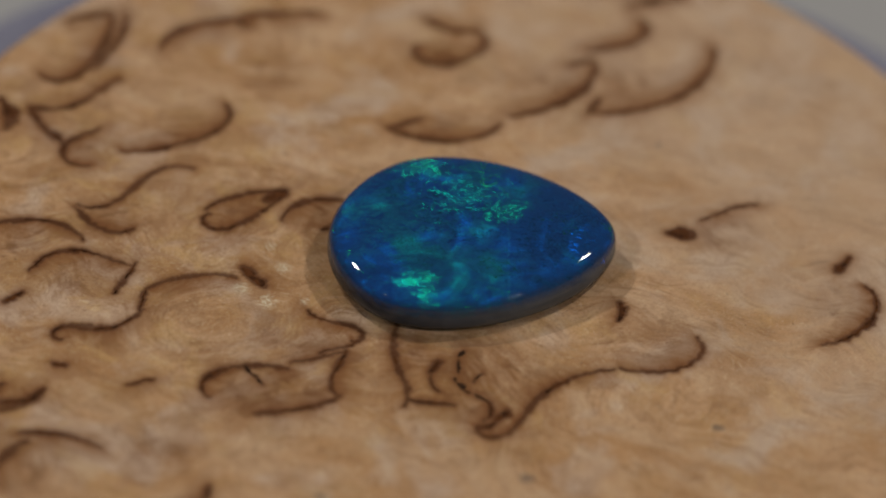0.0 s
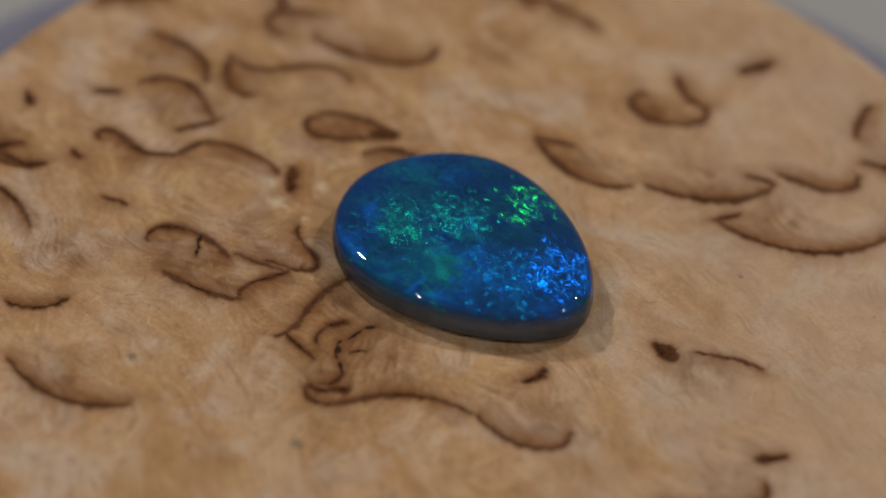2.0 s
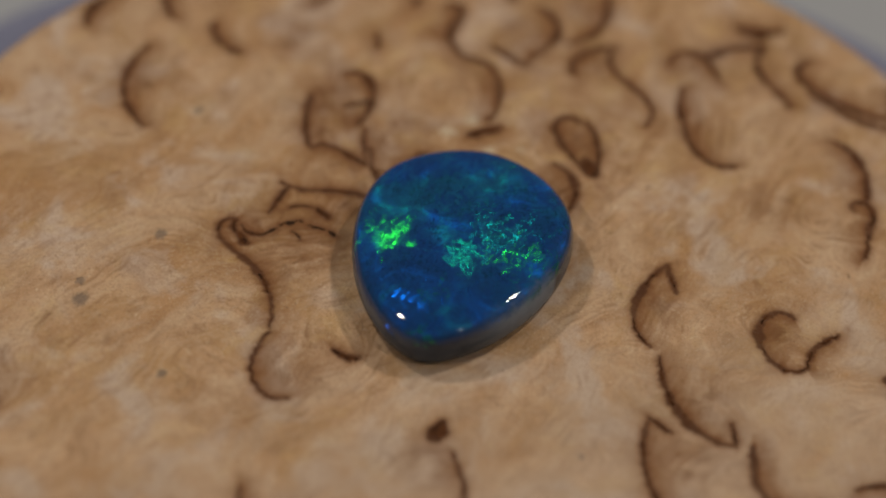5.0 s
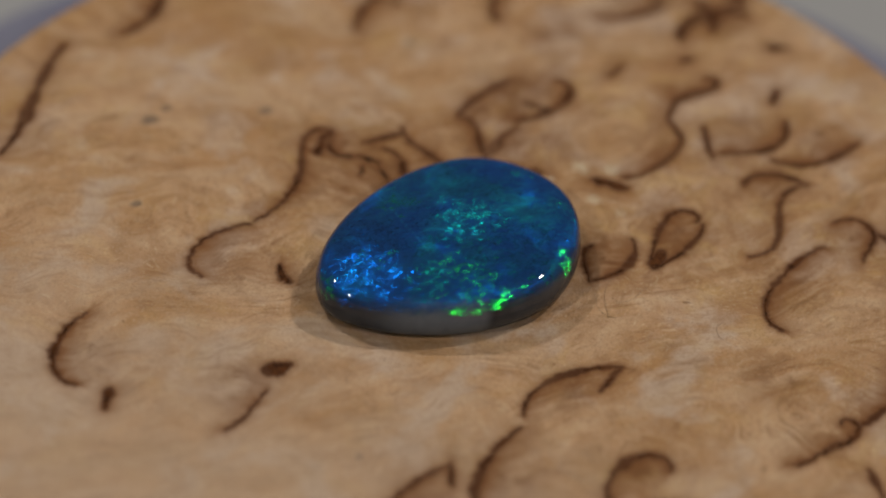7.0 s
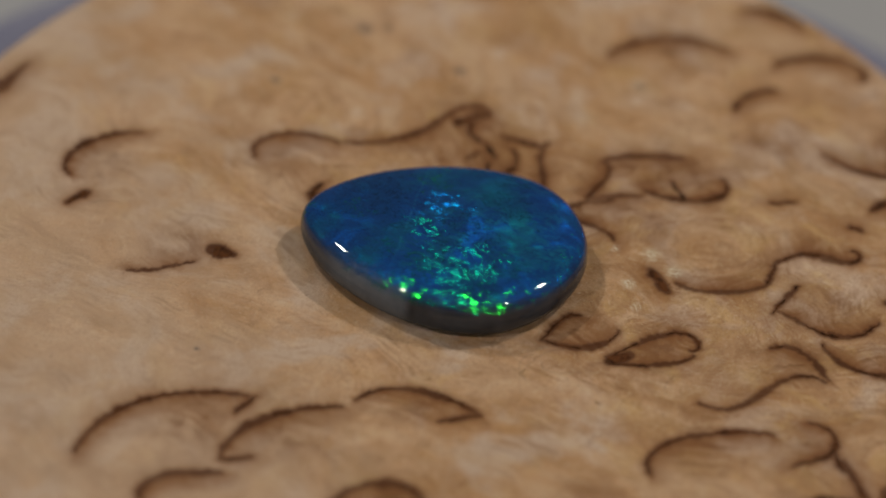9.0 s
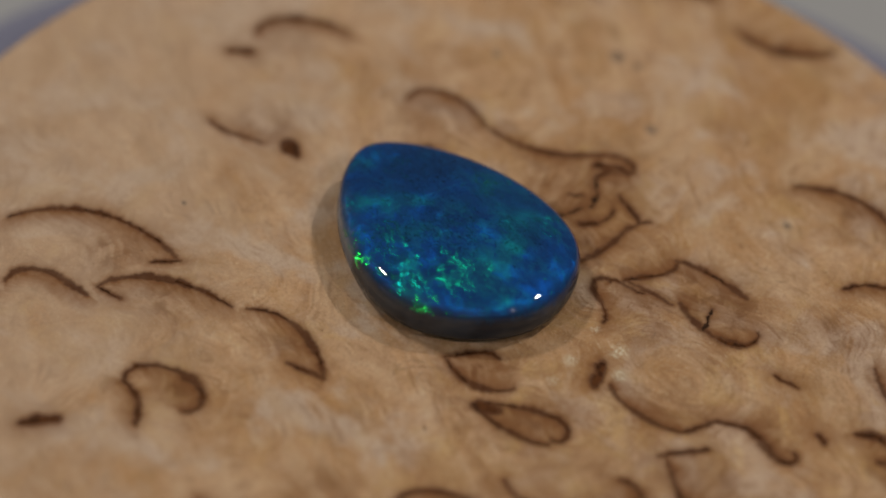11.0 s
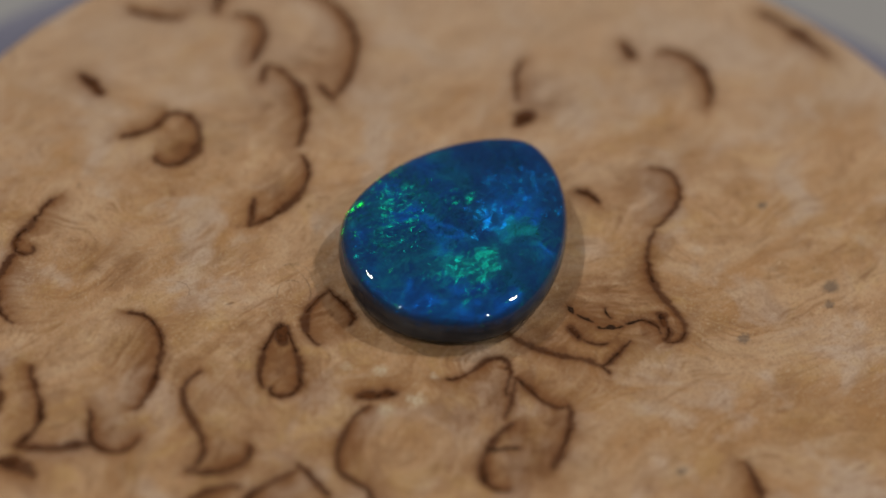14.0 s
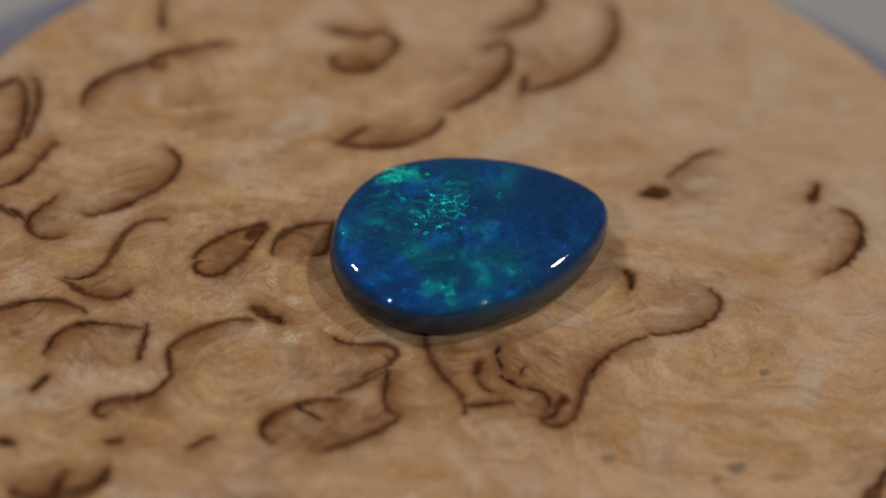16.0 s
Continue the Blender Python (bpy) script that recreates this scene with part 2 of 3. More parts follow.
def opal_colour_material():
    n = Nodes("opal_play_of_colour")
    at = n.coords()
    warp = n.vec("MULTIPLY", n.vec("SUBTRACT", n.add("ShaderNodeTexNoise", Vector=at, Scale=0.8, Detail=5.0, Roughness=0.70).outputs["Color"], (0.5, 0.5, 0.5)), (2.2, 2.2, 0.0))
    bent = n.vec("ADD", at, warp)
    broad = n.noise(n.vec("ADD", at, (3.0, 5.0, 0.0)), 0.26, 3, 0.55, 0.6)
    streak = n.noise(n.vec("MULTIPLY", bent, (0.5, 1.5, 1.0)), 2.2, 6, 0.74, 0.6)
    fine = n.noise(n.vec("MULTIPLY", bent, (0.8, 1.5, 1.0)), 7.5, 5, 0.74, 0.8)
    col = n.mix(n.span(broad, 0.40, 0.60), (0.010, 0.056, 0.205), (0.010, 0.100, 0.205))
    col = n.mix(n.span(streak, 0.40, 0.62), (0.007, 0.036, 0.130), col)
    along = n.add("ShaderNodeSeparateXYZ", Vector=n.vec("ADD", at, n.vec("MULTIPLY", warp, (0.25, 0.25, 0.0)))).outputs
    seam = n.math("ADD", along[0], n.math("MULTIPLY", along[1], 0.05))
    tip = n.span(n.math("ADD", along[0], n.math("MULTIPLY", streak, 2.0)), 3.4, 5.2)
    tip = n.math("MAXIMUM", n.math("MULTIPLY", n.span(seam, 2.55, 2.85), 0.40), tip)
    col = n.mix(n.math("MULTIPLY", tip, 0.75), col, (0.006, 0.026, 0.085))
    line = n.math("MULTIPLY", n.span(n.math("ABSOLUTE", n.math("SUBTRACT", seam, 2.65)), 0.10, 0.02), n.span(streak, 0.42, 0.58))
    col = n.mix(n.math("MULTIPLY", line, 0.5), col, (0.02, 0.17, 0.30))
    dust = n.noise(n.vec("MULTIPLY", bent, (0.6, 1.2, 1.0)), 8.0, 4, 0.68, 1.2)
    col = n.mix(n.math("MULTIPLY", n.span(fine, 0.50, 0.66), 0.6), col, (0.005, 0.095, 0.300))
    col = n.mix(n.math("MULTIPLY", n.span(dust, 0.52, 0.34), 0.6), col, (0.004, 0.022, 0.075))
    body = n.add("ShaderNodeBsdfDiffuse", Color=col).outputs[0]
    up = n.add("ShaderNodeNewGeometry").outputs["Normal"]

    def turned(vector):
        node = n.add("ShaderNodeVectorTransform", Vector=vector)
        node.vector_type, node.convert_from, node.convert_to = "VECTOR", "OBJECT", "WORLD"
        return node.outputs[0]

    def facing(lean):
        return n.vec("NORMALIZE", n.vec("ADD", up, turned(lean)), (0, 0, 0))

    def leaning(source, amount):
        return n.vec("MULTIPLY", n.vec("SUBTRACT", source, (0.5, 0.5, 0.5)), (amount, amount, 0.0))

    torn = n.vec("SUBTRACT", n.add("ShaderNodeTexNoise", Vector=n.vec("MULTIPLY", at, (0.6, 1.3, 1.0)), Scale=0.75, Detail=4.0, Roughness=0.65).outputs["Color"], (0.5, 0.5, 0.5))
    torn = n.vec("MULTIPLY", n.vec("ADD", at, n.vec("MULTIPLY", torn, (6.5, 5.0, 0.0))), (1.0, 1.0, 0.0))

    def close_to(x, y, reach):
        """One at a place of the stone, falling to nothing at that distance."""
        node = n.add("ShaderNodeVectorMath")
        node.operation = "DISTANCE"
        n.put(node.inputs[0], torn)
        n.put(node.inputs[1], (x, y, 0.0))
        away = n.math("ADD", node.outputs["Value"], n.math("MULTIPLY", n.math("SUBTRACT", streak, 0.5), 2.4 * reach))
        return n.span(away, 1.75 * reach, 0.1 * reach)

    # broad silica layers, each tilted a little, that light up in turn
    swell = n.add("ShaderNodeTexNoise", Vector=n.vec("ADD", at, (5.0, 2.0, 0.0)), Scale=0.33, Detail=2.0, Roughness=0.5, Distortion=0.7)
    ripple = n.add("ShaderNodeTexNoise", Vector=n.vec("MULTIPLY", bent, (0.6, 1.6, 1.0)), Scale=4.5, Detail=5.0, Roughness=0.72).outputs["Color"]
    hue = n.math("ADD", n.noise(n.vec("ADD", bent, (1.0, 8.0, 0.0)), 0.30, 2, 0.5), n.math("MULTIPLY", n.math("SUBTRACT", streak, 0.5), 0.45))
    hue = n.math("ADD", hue, n.math("MULTIPLY", close_to(-0.4, 1.3, 4.5), 0.11))
    tone = n.mix(n.span(hue, 0.52, 0.72), (0.0, 0.048, 0.25), (0.0, 0.140, 0.130))
    sheet = n.add("ShaderNodeBsdfGlossy", Color=tone, Roughness=0.45, Normal=facing(n.vec("ADD", leaning(swell.outputs["Color"], 2.4), leaning(ripple, 0.5)))).outputs[0]
    # small bright flakes, a tenth of a millimetre across and drawn out
    cell = n.add("ShaderNodeTexVoronoi", Vector=n.vec("ADD", n.vec("MULTIPLY", n.vec("ADD", at, n.vec("MULTIPLY", warp, (0.8, 0.8, 0.0))), (0.45, 1.7, 0.0)), (9.0, 4.0, 0.0)), Scale=8.5)
    parts = n.add("ShaderNodeSeparateColor", Color=cell.outputs["Color"])
    glint = n.mix(n.span(n.math("SUBTRACT", parts.outputs[2], n.math("MULTIPLY", tip, 0.45)), 0.40, 0.55), (0.0, 0.16, 0.95), (0.02, 0.75, 0.06))
    # where domains meet, each flake belongs to one of them by chance
    lean, lit, best = leaning(cell.outputs["Color"], 1.15), 0.0, 0.0
    for i, (x, y, reach, turn, (lx, ly), hue_of) in enumerate(DOMAINS):
        a = math.radians(turn)
        face = (lx * math.cos(a) + ly * math.sin(a), ly * math.cos(a) - lx * math.sin(a), 1.0)
        mask = close_to(x, y, reach)
        chance = n.math("FRACT", n.math("MULTIPLY", parts.outputs[0], 5.3 + 2.7 * i))
        claim = n.math("MULTIPLY", mask, n.math("ADD", 0.4, n.math("MULTIPLY", chance, 0.6)))
        taken = n.math("GREATER_THAN", claim, best)
        best = n.math("MAXIMUM", claim, best)
        lean = n.vec("ADD", lean, n.vec("MULTIPLY", n.vec("SUBTRACT", face, lean), taken))
        lit = n.math("MAXIMUM", mask, lit)
        glint = n.mix(taken, glint, hue_of)
    held = n.span(lit, 0.0, 0.15)
    straight = n.vec("MULTIPLY", up, n.math("SUBTRACT", 1.0, held))
    way = n.vec("NORMALIZE", n.vec("ADD", straight, turned(n.vec("ADD", n.vec("ADD", lean, leaning(ripple, 0.50)), leaning(cell.outputs["Color"], 0.16)))), (0, 0, 0))
    spark = n.add("ShaderNodeBsdfGlossy", Color=n.mix(n.span(parts.outputs[1], 0.4, 1.0, 0.0, 0.5), glint, (0.0, 0.12, 0.16)), Roughness=0.25, Normal=way).outputs[0]
    cluster = n.noise(n.vec("ADD", bent, (30.0, 2.0, 0.0)), 0.42, 3, 0.55)
    cluster = n.math("ADD", cluster, n.math("MULTIPLY", n.math("MAXIMUM", close_to(-3.2, 5.5, 2.6), close_to(0.9, 3.8, 2.4)), 0.12))
    # the flakes lie close at the heart of a domain and thin out around it
    flake = n.noise(n.vec("MULTIPLY", bent, (0.42, 1.7, 1.0)), 6.0, 4, 0.66, 0.6)
    lit = n.math("MULTIPLY", n.span(n.math("ADD", n.math("ADD", flake, n.math("MULTIPLY", n.math("SUBTRACT", streak, 0.5), 0.55)), n.math("MULTIPLY", lit, 0.15)), 0.60, 0.73), held)
    where = n.math("MULTIPLY", n.span(dust, 0.49, 0.60), n.span(streak, 0.42, 0.56))
    where = n.math("MULTIPLY", where, n.math("MULTIPLY", n.span(cluster, 0.45, 0.60, 0.10, 0.50), n.span(parts.outputs[0], 0.40, 0.55)))
    where = n.math("MAXIMUM", where, n.math("MULTIPLY", lit, n.span(parts.outputs[1], 0.0, 0.9, 0.65, 1.0)))
    one = n.add("ShaderNodeMixShader", Fac=n.math("MULTIPLY", n.span(fine, 0.25, 0.70, 0.15, 0.50), n.span(tip, 0.0, 1.0, 1.0, 0.45)))
    n.put(one.inputs[1], body)
    n.put(one.inputs[2], sheet)
    # the colour bar thins out into grey potch down the side
    level = n.math("ADD", n.add("ShaderNodeSeparateXYZ", Vector=at).outputs[2], n.math("MULTIPLY", n.math("SUBTRACT", streak, 0.5), 1.1))
    level = n.math("SUBTRACT", level, n.math("MULTIPLY", n.add("ShaderNodeSeparateXYZ", Vector=at).outputs[1], 0.06))
    bar = n.span(level, 1.40, 2.45)
    potch = n.add("ShaderNodeBsdfDiffuse", Color=potch_tone(n, at)).outputs[0]
    rim = n.add("ShaderNodeMixShader", Fac=bar)
    n.put(rim.inputs[1], potch)
    n.put(rim.inputs[2], one.outputs[0])
    two = n.add("ShaderNodeMixShader", Fac=n.math("MULTIPLY", n.math("MULTIPLY", where, 0.60), n.span(level, 1.4, 1.9)))
    n.put(two.inputs[1], rim.outputs[0])
    n.put(two.inputs[2], spark)
    skin = n.add("ShaderNodeMixShader", Fac=n.add("ShaderNodeFresnel", IOR=1.44).outputs[0])
    n.put(skin.inputs[1], two.outputs[0])
    n.put(skin.inputs[2], n.add("ShaderNodeBsdfGlossy", Color=(1, 1, 1), Roughness=0.018).outputs[0])
    return n.done(skin.outputs[0])


def potch_material():
    n = Nodes("opal_dark_potch")
    col = potch_tone(n, n.coords())
    return n.done(n.add("ShaderNodeBsdfPrincipled", Base_Color=col, Roughness=0.25, IOR=1.33).outputs[0])


def plain_material(name, a, b, scale, rough):
    n = Nodes(name)
    at = n.coords()
    col = n.mix(n.span(n.noise(at, scale, 4, 0.6), 0.3, 0.7), a, b)
    bump = n.add("ShaderNodeBump", Height=n.noise(at, scale * 40), Strength=0.15, Distance=0.0001)
    return n.done(n.add("ShaderNodeBsdfPrincipled", Base_Color=col, Roughness=rough, Normal=bump.outputs[0]).outputs[0])


WOOD, VEIN, CRACK = wood_material(), vein_material(), crack_material()
OPAL, POTCH = opal_colour_material(), potch_material()
PLATE = plain_material("blue_grey_felt", (0.145, 0.148, 0.205), (0.170, 0.172, 0.225), 0.1, 0.9)
TABLE = plain_material("pale_grey_laminate", (0.255, 0.258, 0.255), (0.285, 0.285, 0.280), 0.02, 0.55)
LINT = plain_material("lint_brown", (0.16, 0.095, 0.05), (0.26, 0.17, 0.10), 1.0, 0.8)


# ---- helpers of this scene ----
def part(name, verts, faces, material, parent=None, label="", smooth=True):
    me = bpy.data.meshes.new(name)
    me.from_pydata(verts, [], faces)
    me.materials.append(material)
    if smooth:
        me.polygons.foreach_set("use_smooth", [True] * len(me.polygons))
    me.update()
    ob = new(name, me)
    if parent:
        ob.parent = parent
    return tagged(ob, label)


def rings(name, loops, material, parent=None, label="", cap_first=False, cap_last=False):
    """One mesh from closed loops of equal length, joined in turn."""
    k = len(loops[0])
    verts = [p for loop in loops for p in loop]
    faces = [(r * k + i, r * k + (i + 1) % k, (r + 1) * k + (i + 1) % k, (r + 1) * k + i) for r in range(len(loops) - 1) for i in range(k)]
    if cap_first:
        faces.append(tuple(range(k - 1, -1, -1)))
    if cap_last:
        faces.append(tuple(range((len(loops) - 1) * k, len(loops) * k)))
    return part(name, verts, faces, material, parent, label)


def turned(name, profile, material, parent=None, label="", k=192):
    """A round body from (radius, z) in millimetres, top first."""
    loops = [[(r * MM * math.cos(-a), r * MM * math.sin(-a), z * MM) for a in (2 * math.pi * i / k for i in range(k))] for r, z in profile]
    return rings(name, loops, material, parent, label, True, True)


# ---- the table and the turntable under the slice ----
tagged(turned("table", [(900, -16), (900, -40)], TABLE), "pale grey table top under the turntable", "table", kind="structure")
turntable = tagged(new("turntable"), "round blue-grey turntable under the wooden slice", "turntable")
turned("plate", [(42.2, -10), (43, -10.8), (43, -13)], PLATE, turntable)
turned("foot", [(30, -13), (30, -16)], TABLE, turntable, "pale grey foot")

# ---- the wooden slice ----
R_SLICE, R_FLAT, THICK = 31.5, 30.0, 10.0
STROKES = []                 # sampled veins: points, half widths, bend


def relief(x, y):
    """Height of the sanded top, in millimetres, never above zero."""
    return -0.05 + 0.022 * np.sin(0.55 * x + 0.8 * np.sin(0.31 * y)) + 0.02 * np.sin(0.47 * y - 0.9 * np.sin(0.27 * x))


def sweep(x, y, length, heading, b1, b2, b3, n):
    """A line of n points whose heading changes along it."""
    u = (np.arange(n - 1) + 0.5) / (n - 1)
    a = np.radians(heading + b1 * u + b2 * u ** 2 + b3 * u ** 3)
    step = length / (n - 1)
    return np.stack([x + np.r_[0, np.cumsum(np.cos(a))] * step, y + np.r_[0, np.cumsum(np.sin(a))] * step], 1)


def ribbon(name, x, y, length, heading, b1, b2, b3, width, material, lift, blunt):
    n = max(10, int(length / 0.10))
    p = sweep(x, y, length, heading, b1, b2, b3, n)
    u = np.linspace(0, 1, n)
    wob = np.array([noise.noise((x + 3 * v * length, y, 7.3)) + 0.5 * noise.noise((x + 9 * v * length, y, 4.4)) for v in u])
    p = p + 0.085 * np.stack([wob, wob[::-1]], 1)
    slow = np.array([noise.noise((x + 0.8 * v * length, y, 2.1)) for v in u])
    half = np.clip(0.88 + (1.05 if length > 5 else 0.8) * slow, 0.50, 1.8) * 0.5 * width * (blunt + (1 - blunt) * np.sqrt(np.sin(np.pi * np.clip(u, 0.01, 0.99)))) * np.clip(1 + (1.5 if material == CRACK else 0.5) * wob, 0.15, 2)
    d = np.gradient(p, axis=0)
    side = np.stack([-d[:, 1], d[:, 0]], 1) / np.maximum(np.hypot(d[:, 0], d[:, 1]), 1e-9)[:, None]
    verts = []
    sunk = np.clip(np.array([-0.03 - noise.noise((x + 0.55 * v * length, y, 9.7)) for v in u]) * 0.5, 0, 0.08) if material == VEIN and length > 2 else 0.0
    for k, up in ((-1.0, -0.04), (-0.4, lift), (0.4, lift), (1.0, -0.04)):
        up = up - sunk
        q = p + side * (half * k)[:, None]
        verts += [(a * MM, b * MM, c * MM) for (a, b), c in zip(q, relief(q[:, 0], q[:, 1]) + up)]
    faces = [(r * n + i, r * n + i + 1, (r + 1) * n + i + 1, (r + 1) * n + i) for r in range(3) for i in range(n - 1)]
    return p, half, part(name, verts, faces, material, wood_slice)


wood_slice = tagged(new("wood_slice"), "round slice of pale burl wood with curly dark bark veins", "wood slice")
wood_slice.empty_display_size = 0.01


def vein(x, y, length, heading, b1, b2, b3, width):
    core, blunt = (0.75, 0.55) if width > 0.35 and length < 3 else (0.58, 0.15)
    p, half, _ = ribbon("bark_vein", x, y, length, heading, b1, b2, b3, width * core, VEIN, -0.018, blunt)
    STROKES.append((p, half / core, b1 + b2 + b3, length))


def crack(x, y, length, heading, b1, b2, b3, width):
    p, half, _ = ribbon("crack", x, y, length, heading, b1, b2, b3, width * 1.15, CRACK, 0.006, 0.12)
    STROKES.append((p, half * 0.3, 0, length))


vein(-9.73, 2.21, 4.81, 90, -174, 81, -4, 0.28)
vein(-5.95, 4.19, 3.1, -122, 110, -171, 0, 0.28)
vein(-9.66, 4.77, 4.92, -177, 79, -136, 114, 0.23)
vein(-9.71, 4.77, 7.03, -96, -287, 781, -738, 0.23)
vein(-9.82, 4.61, 1.16, -138, 0, 0, 0, 0.77)
vein(-15.04, 5.96, 7.83, 153, 331, -291, -42, 0.26)
vein(-21.15, 2.07, 4.2, -46, -56, 201, -53, 0.26)
vein(-25.76, 0.22, 5.94, 16, 20, -118, 23, 0.26)
vein(-22.85, -3.13, 6.46, 69, -59, -321, 315, 0.26)
vein(-17.26, -1.97, 2.67, -105, -9, 0, 0, 0.26)
vein(-16.63, -4.18, 5.46, 57, -151, 246, -180, 0.18)
vein(-11.44, -1.68, 1.8, -54, 16, 0, 0, 0.54)
vein(-7.69, -4.63, 4.55, -52, 126, 129, -422, 0.23)
vein(-5.44, -7.32, 3.73, -95, -91, 144, 0, 0.23)
vein(-5.5, -10.84, 4.69, -137, -69, 40, 0, 0.26)
vein(-12.19, -11.62, 6.14, 162, -538, 668, -307, 0.28)
vein(-2.86, -4.9, 6.48, -97, -22, 293, -294, 0.28)
vein(-2.02, -10.65, 2.52, -9, 10, 0, 0, 0.18)
vein(13.09, -4.44, 6.21, -43, -390, 434, -194, 0.2)
vein(6.32, -8.40, 7.22, -143, 8, 325, -447, 0.3)
vein(8.98, -2.15, 1.5, -69, -44, 0, 0, 0.44)
vein(11.61, 3.6, 1.05, -2, 0, 0, 0, 0.96)
vein(13.38, 4.76, 3.63, 37, 10, -34, 0, 0.15)
vein(21.59, 2.62, 1.27, -125, 0, 0, 0, 0.77)
vein(22.44, 0.48, 6.29, -42, -295, 365, -200, 0.38)
vein(-4.43, 10.65, 7.18, -26, 64, -32, 61, 0.26)
vein(-4.33, 10.73, 2.07, 31, 0, 0, 0, 0.2)
vein(2.5, 12.49, 7.99, 16, 69, -58, 78, 0.26)
vein(7.2, 18.15, 1.58, -156, 0, 0, 0, 0.19)
vein(14.32, 20.07, 11.01, -88, -119, 32, -1, 0.26)
vein(6.96, 13.34, 1.5, 66, 0, 0, 0, 0.23)
vein(-2.99, 20.77, 3.42, -23, -106, 317, -175, 0.28)
vein(0.06, 19.95, 7.68, -8, -648, 1092, -752, 0.33)
vein(11.19, 27.97, 4.66, 118, 1137, -1997, 1030, 0.31)
vein(12.07, 24.51, 3.08, -170, 20, 0, 0, 0.38)
vein(6.25, 27.4, 3.1, -82, 35, 0, 0, 0.31)
vein(-0.15, 25.93, 1.9, -102, -10, 0, 0, 0.51)
vein(-9.16, 20.49, 6.35, 166, 266, -912, 923, 0.26)
vein(-13.88, 19.45, 5.88, -171, 31, 23, 25, 0.26)
vein(-20.51, 19.08, 5.32, -75, -95, 60, 0, 0.26)
vein(-3.43, -20.28, 7.57, -118, -82, -8, 16, 0.2)
vein(-13.45, -20.28, 3.42, 17, 62, 15, 0, 0.23)
vein(19.62, -17.99, 10.34, -147, 82, -80, 0, 0.51)
vein(29.22, -2.51, 5.41, -96, -13, 0, 0, 0.51)
vein(9.26, -25.12, 5.99, -172, 75, -2, 0, 0.38)
vein(-10.13, -26.93, 3.69, -148, -70, 0, 0, 0.38)
vein(-17.3, -15.66, 4.36, 152, 41, 0, 0, 0.26)
vein(-30.11, -0.31, 3.92, 78, -47, 0, 0, 0.64)
vein(-16.37, -5.54, 6.24, -138, 220, -1166, 1107, 0.26)
vein(6.85, 18.93, 5.48, 19, -43, 158, 0, 0.33)
vein(-16.5, -4.01, 1.7, -93, 0, 0, 0, 0.2)
crack(-9.92, -9.99, 1.18, 127, 7, 0, 0, 0.15)
vein(-19.99, 13.28, 4.73, -141, 80, -113, 0, 0.28)
vein(-21.31, 18.94, 8.47, -71, -228, 567, -517, 0.31)
vein(-23.81, 18.15, 2.59, 25, 0, 0, 0, 0.26)
vein(-20.7, 8.84, 5.2, -121, -269, 828, -436, 0.26)
vein(-23.22, 8.25, 1.47, -50, -23, 0, 0, 0.26)
vein(-19.21, 6.95, 8.31, -1, 164, -362, 330, 0.26)
crack(-10.58, -9.32, 0.53, -45, 0, 0, 0, 0.15)
crack(-9.91, -10.02, 0.57, -48, 0, 0, 0, 0.15)
crack(0.51, -7.29, 0.57, 64, 0, 0, 0, 0.24)
crack(0.56, -7.46, 0.98, -99, 21, 0, 0, 0.15)
crack(0.37, -8.87, 1.36, -65, 28, 0, 0, 0.36)
crack(1.52, -10.0, 0.91, -27, -10, 0, 0, 0.28)
crack(1.43, -9.08, 0.81, 85, -52, 0, 0, 0.15)
vein(-0.9, -8.5, 0.87, 63, 0, 0, 0, 0.51)
vein(-0.67, -9.51, 0.5, -54, 0, 0, 0, 0.31)
vein(-18.05, -22.72, 6.91, -121, 513, -646, 305, 0.28)
vein(-12.63, 22.37, 2.72, 79, 0, 0, 0, 0.28)
vein(-21.35, -12.71, 4.25, -162, -16, 0, 0, 0.64)
vein(-25.36, -9.25, 1.0, 153, 0, 0, 0, 0.64)
vein(-24.91, 10.06, 3.17, -52, -5, 0, 0, 0.3)
vein(-24.87, 10.28, 1.57, -21, 40, 0, 0, 0.3)
vein(-26.66, 10.85, 2.87, -48, -25, -38, 0, 0.7)
vein(-25.95, -16.12, 2.46, 94, 0, 0, 0, 0.9)
vein(-23.55, -14.78, 3.29, 110, -64, 0, 0, 0.7)
vein(-25.70, -12.64, 2.39, -34, 44, 0, 0, 0.5)
vein(-23.09, -13.74, 3.00, 17, 42, 0, 0, 0.5)
vein(-22.76, -18.93, 3.81, 86, -45, 0, 0, 0.4)
vein(8.76, -7.35, 2.66, -168, 19, 0, 0, 0.08)
vein(-8.24, -8.63, 3.02, 17, 12, 0, 0, 0.12)
vein(-16.58, -11.21, 1.51, 35, -18, 0, 0, 0.14)
vein(-20.56, -10.01, 0.67, -7, -5, 0, 0, 0.4)
vein(-23.73, -5.62, 1.08, 46, 0, 0, 0, 0.4)
vein(2.18, -10.32, 1.63, -50, -99, 14, 0, 0.26)
vein(2.66, -11.71, 0.91, 41, 16, 0, 0, 0.5)
vein(1.68, -12.37, 1.06, 4, 46, 0, 0, 0.35)
vein(-0.88, -8.85, 0.95, -90, 36, 0, 0, 0.12)
vein(-4.73, -6.06, 2.94, -95, -104, -134, 207, 0.16)


SMUDGES = [(14.2, -11.1, 0.4), (4.4, -15.6, 0.5), (10.8, -17.4, 0.6), (-5.9, -17.9, 0.4), (9.5, -18.0, 0.4), (11.0, 11.0, 0.2)]

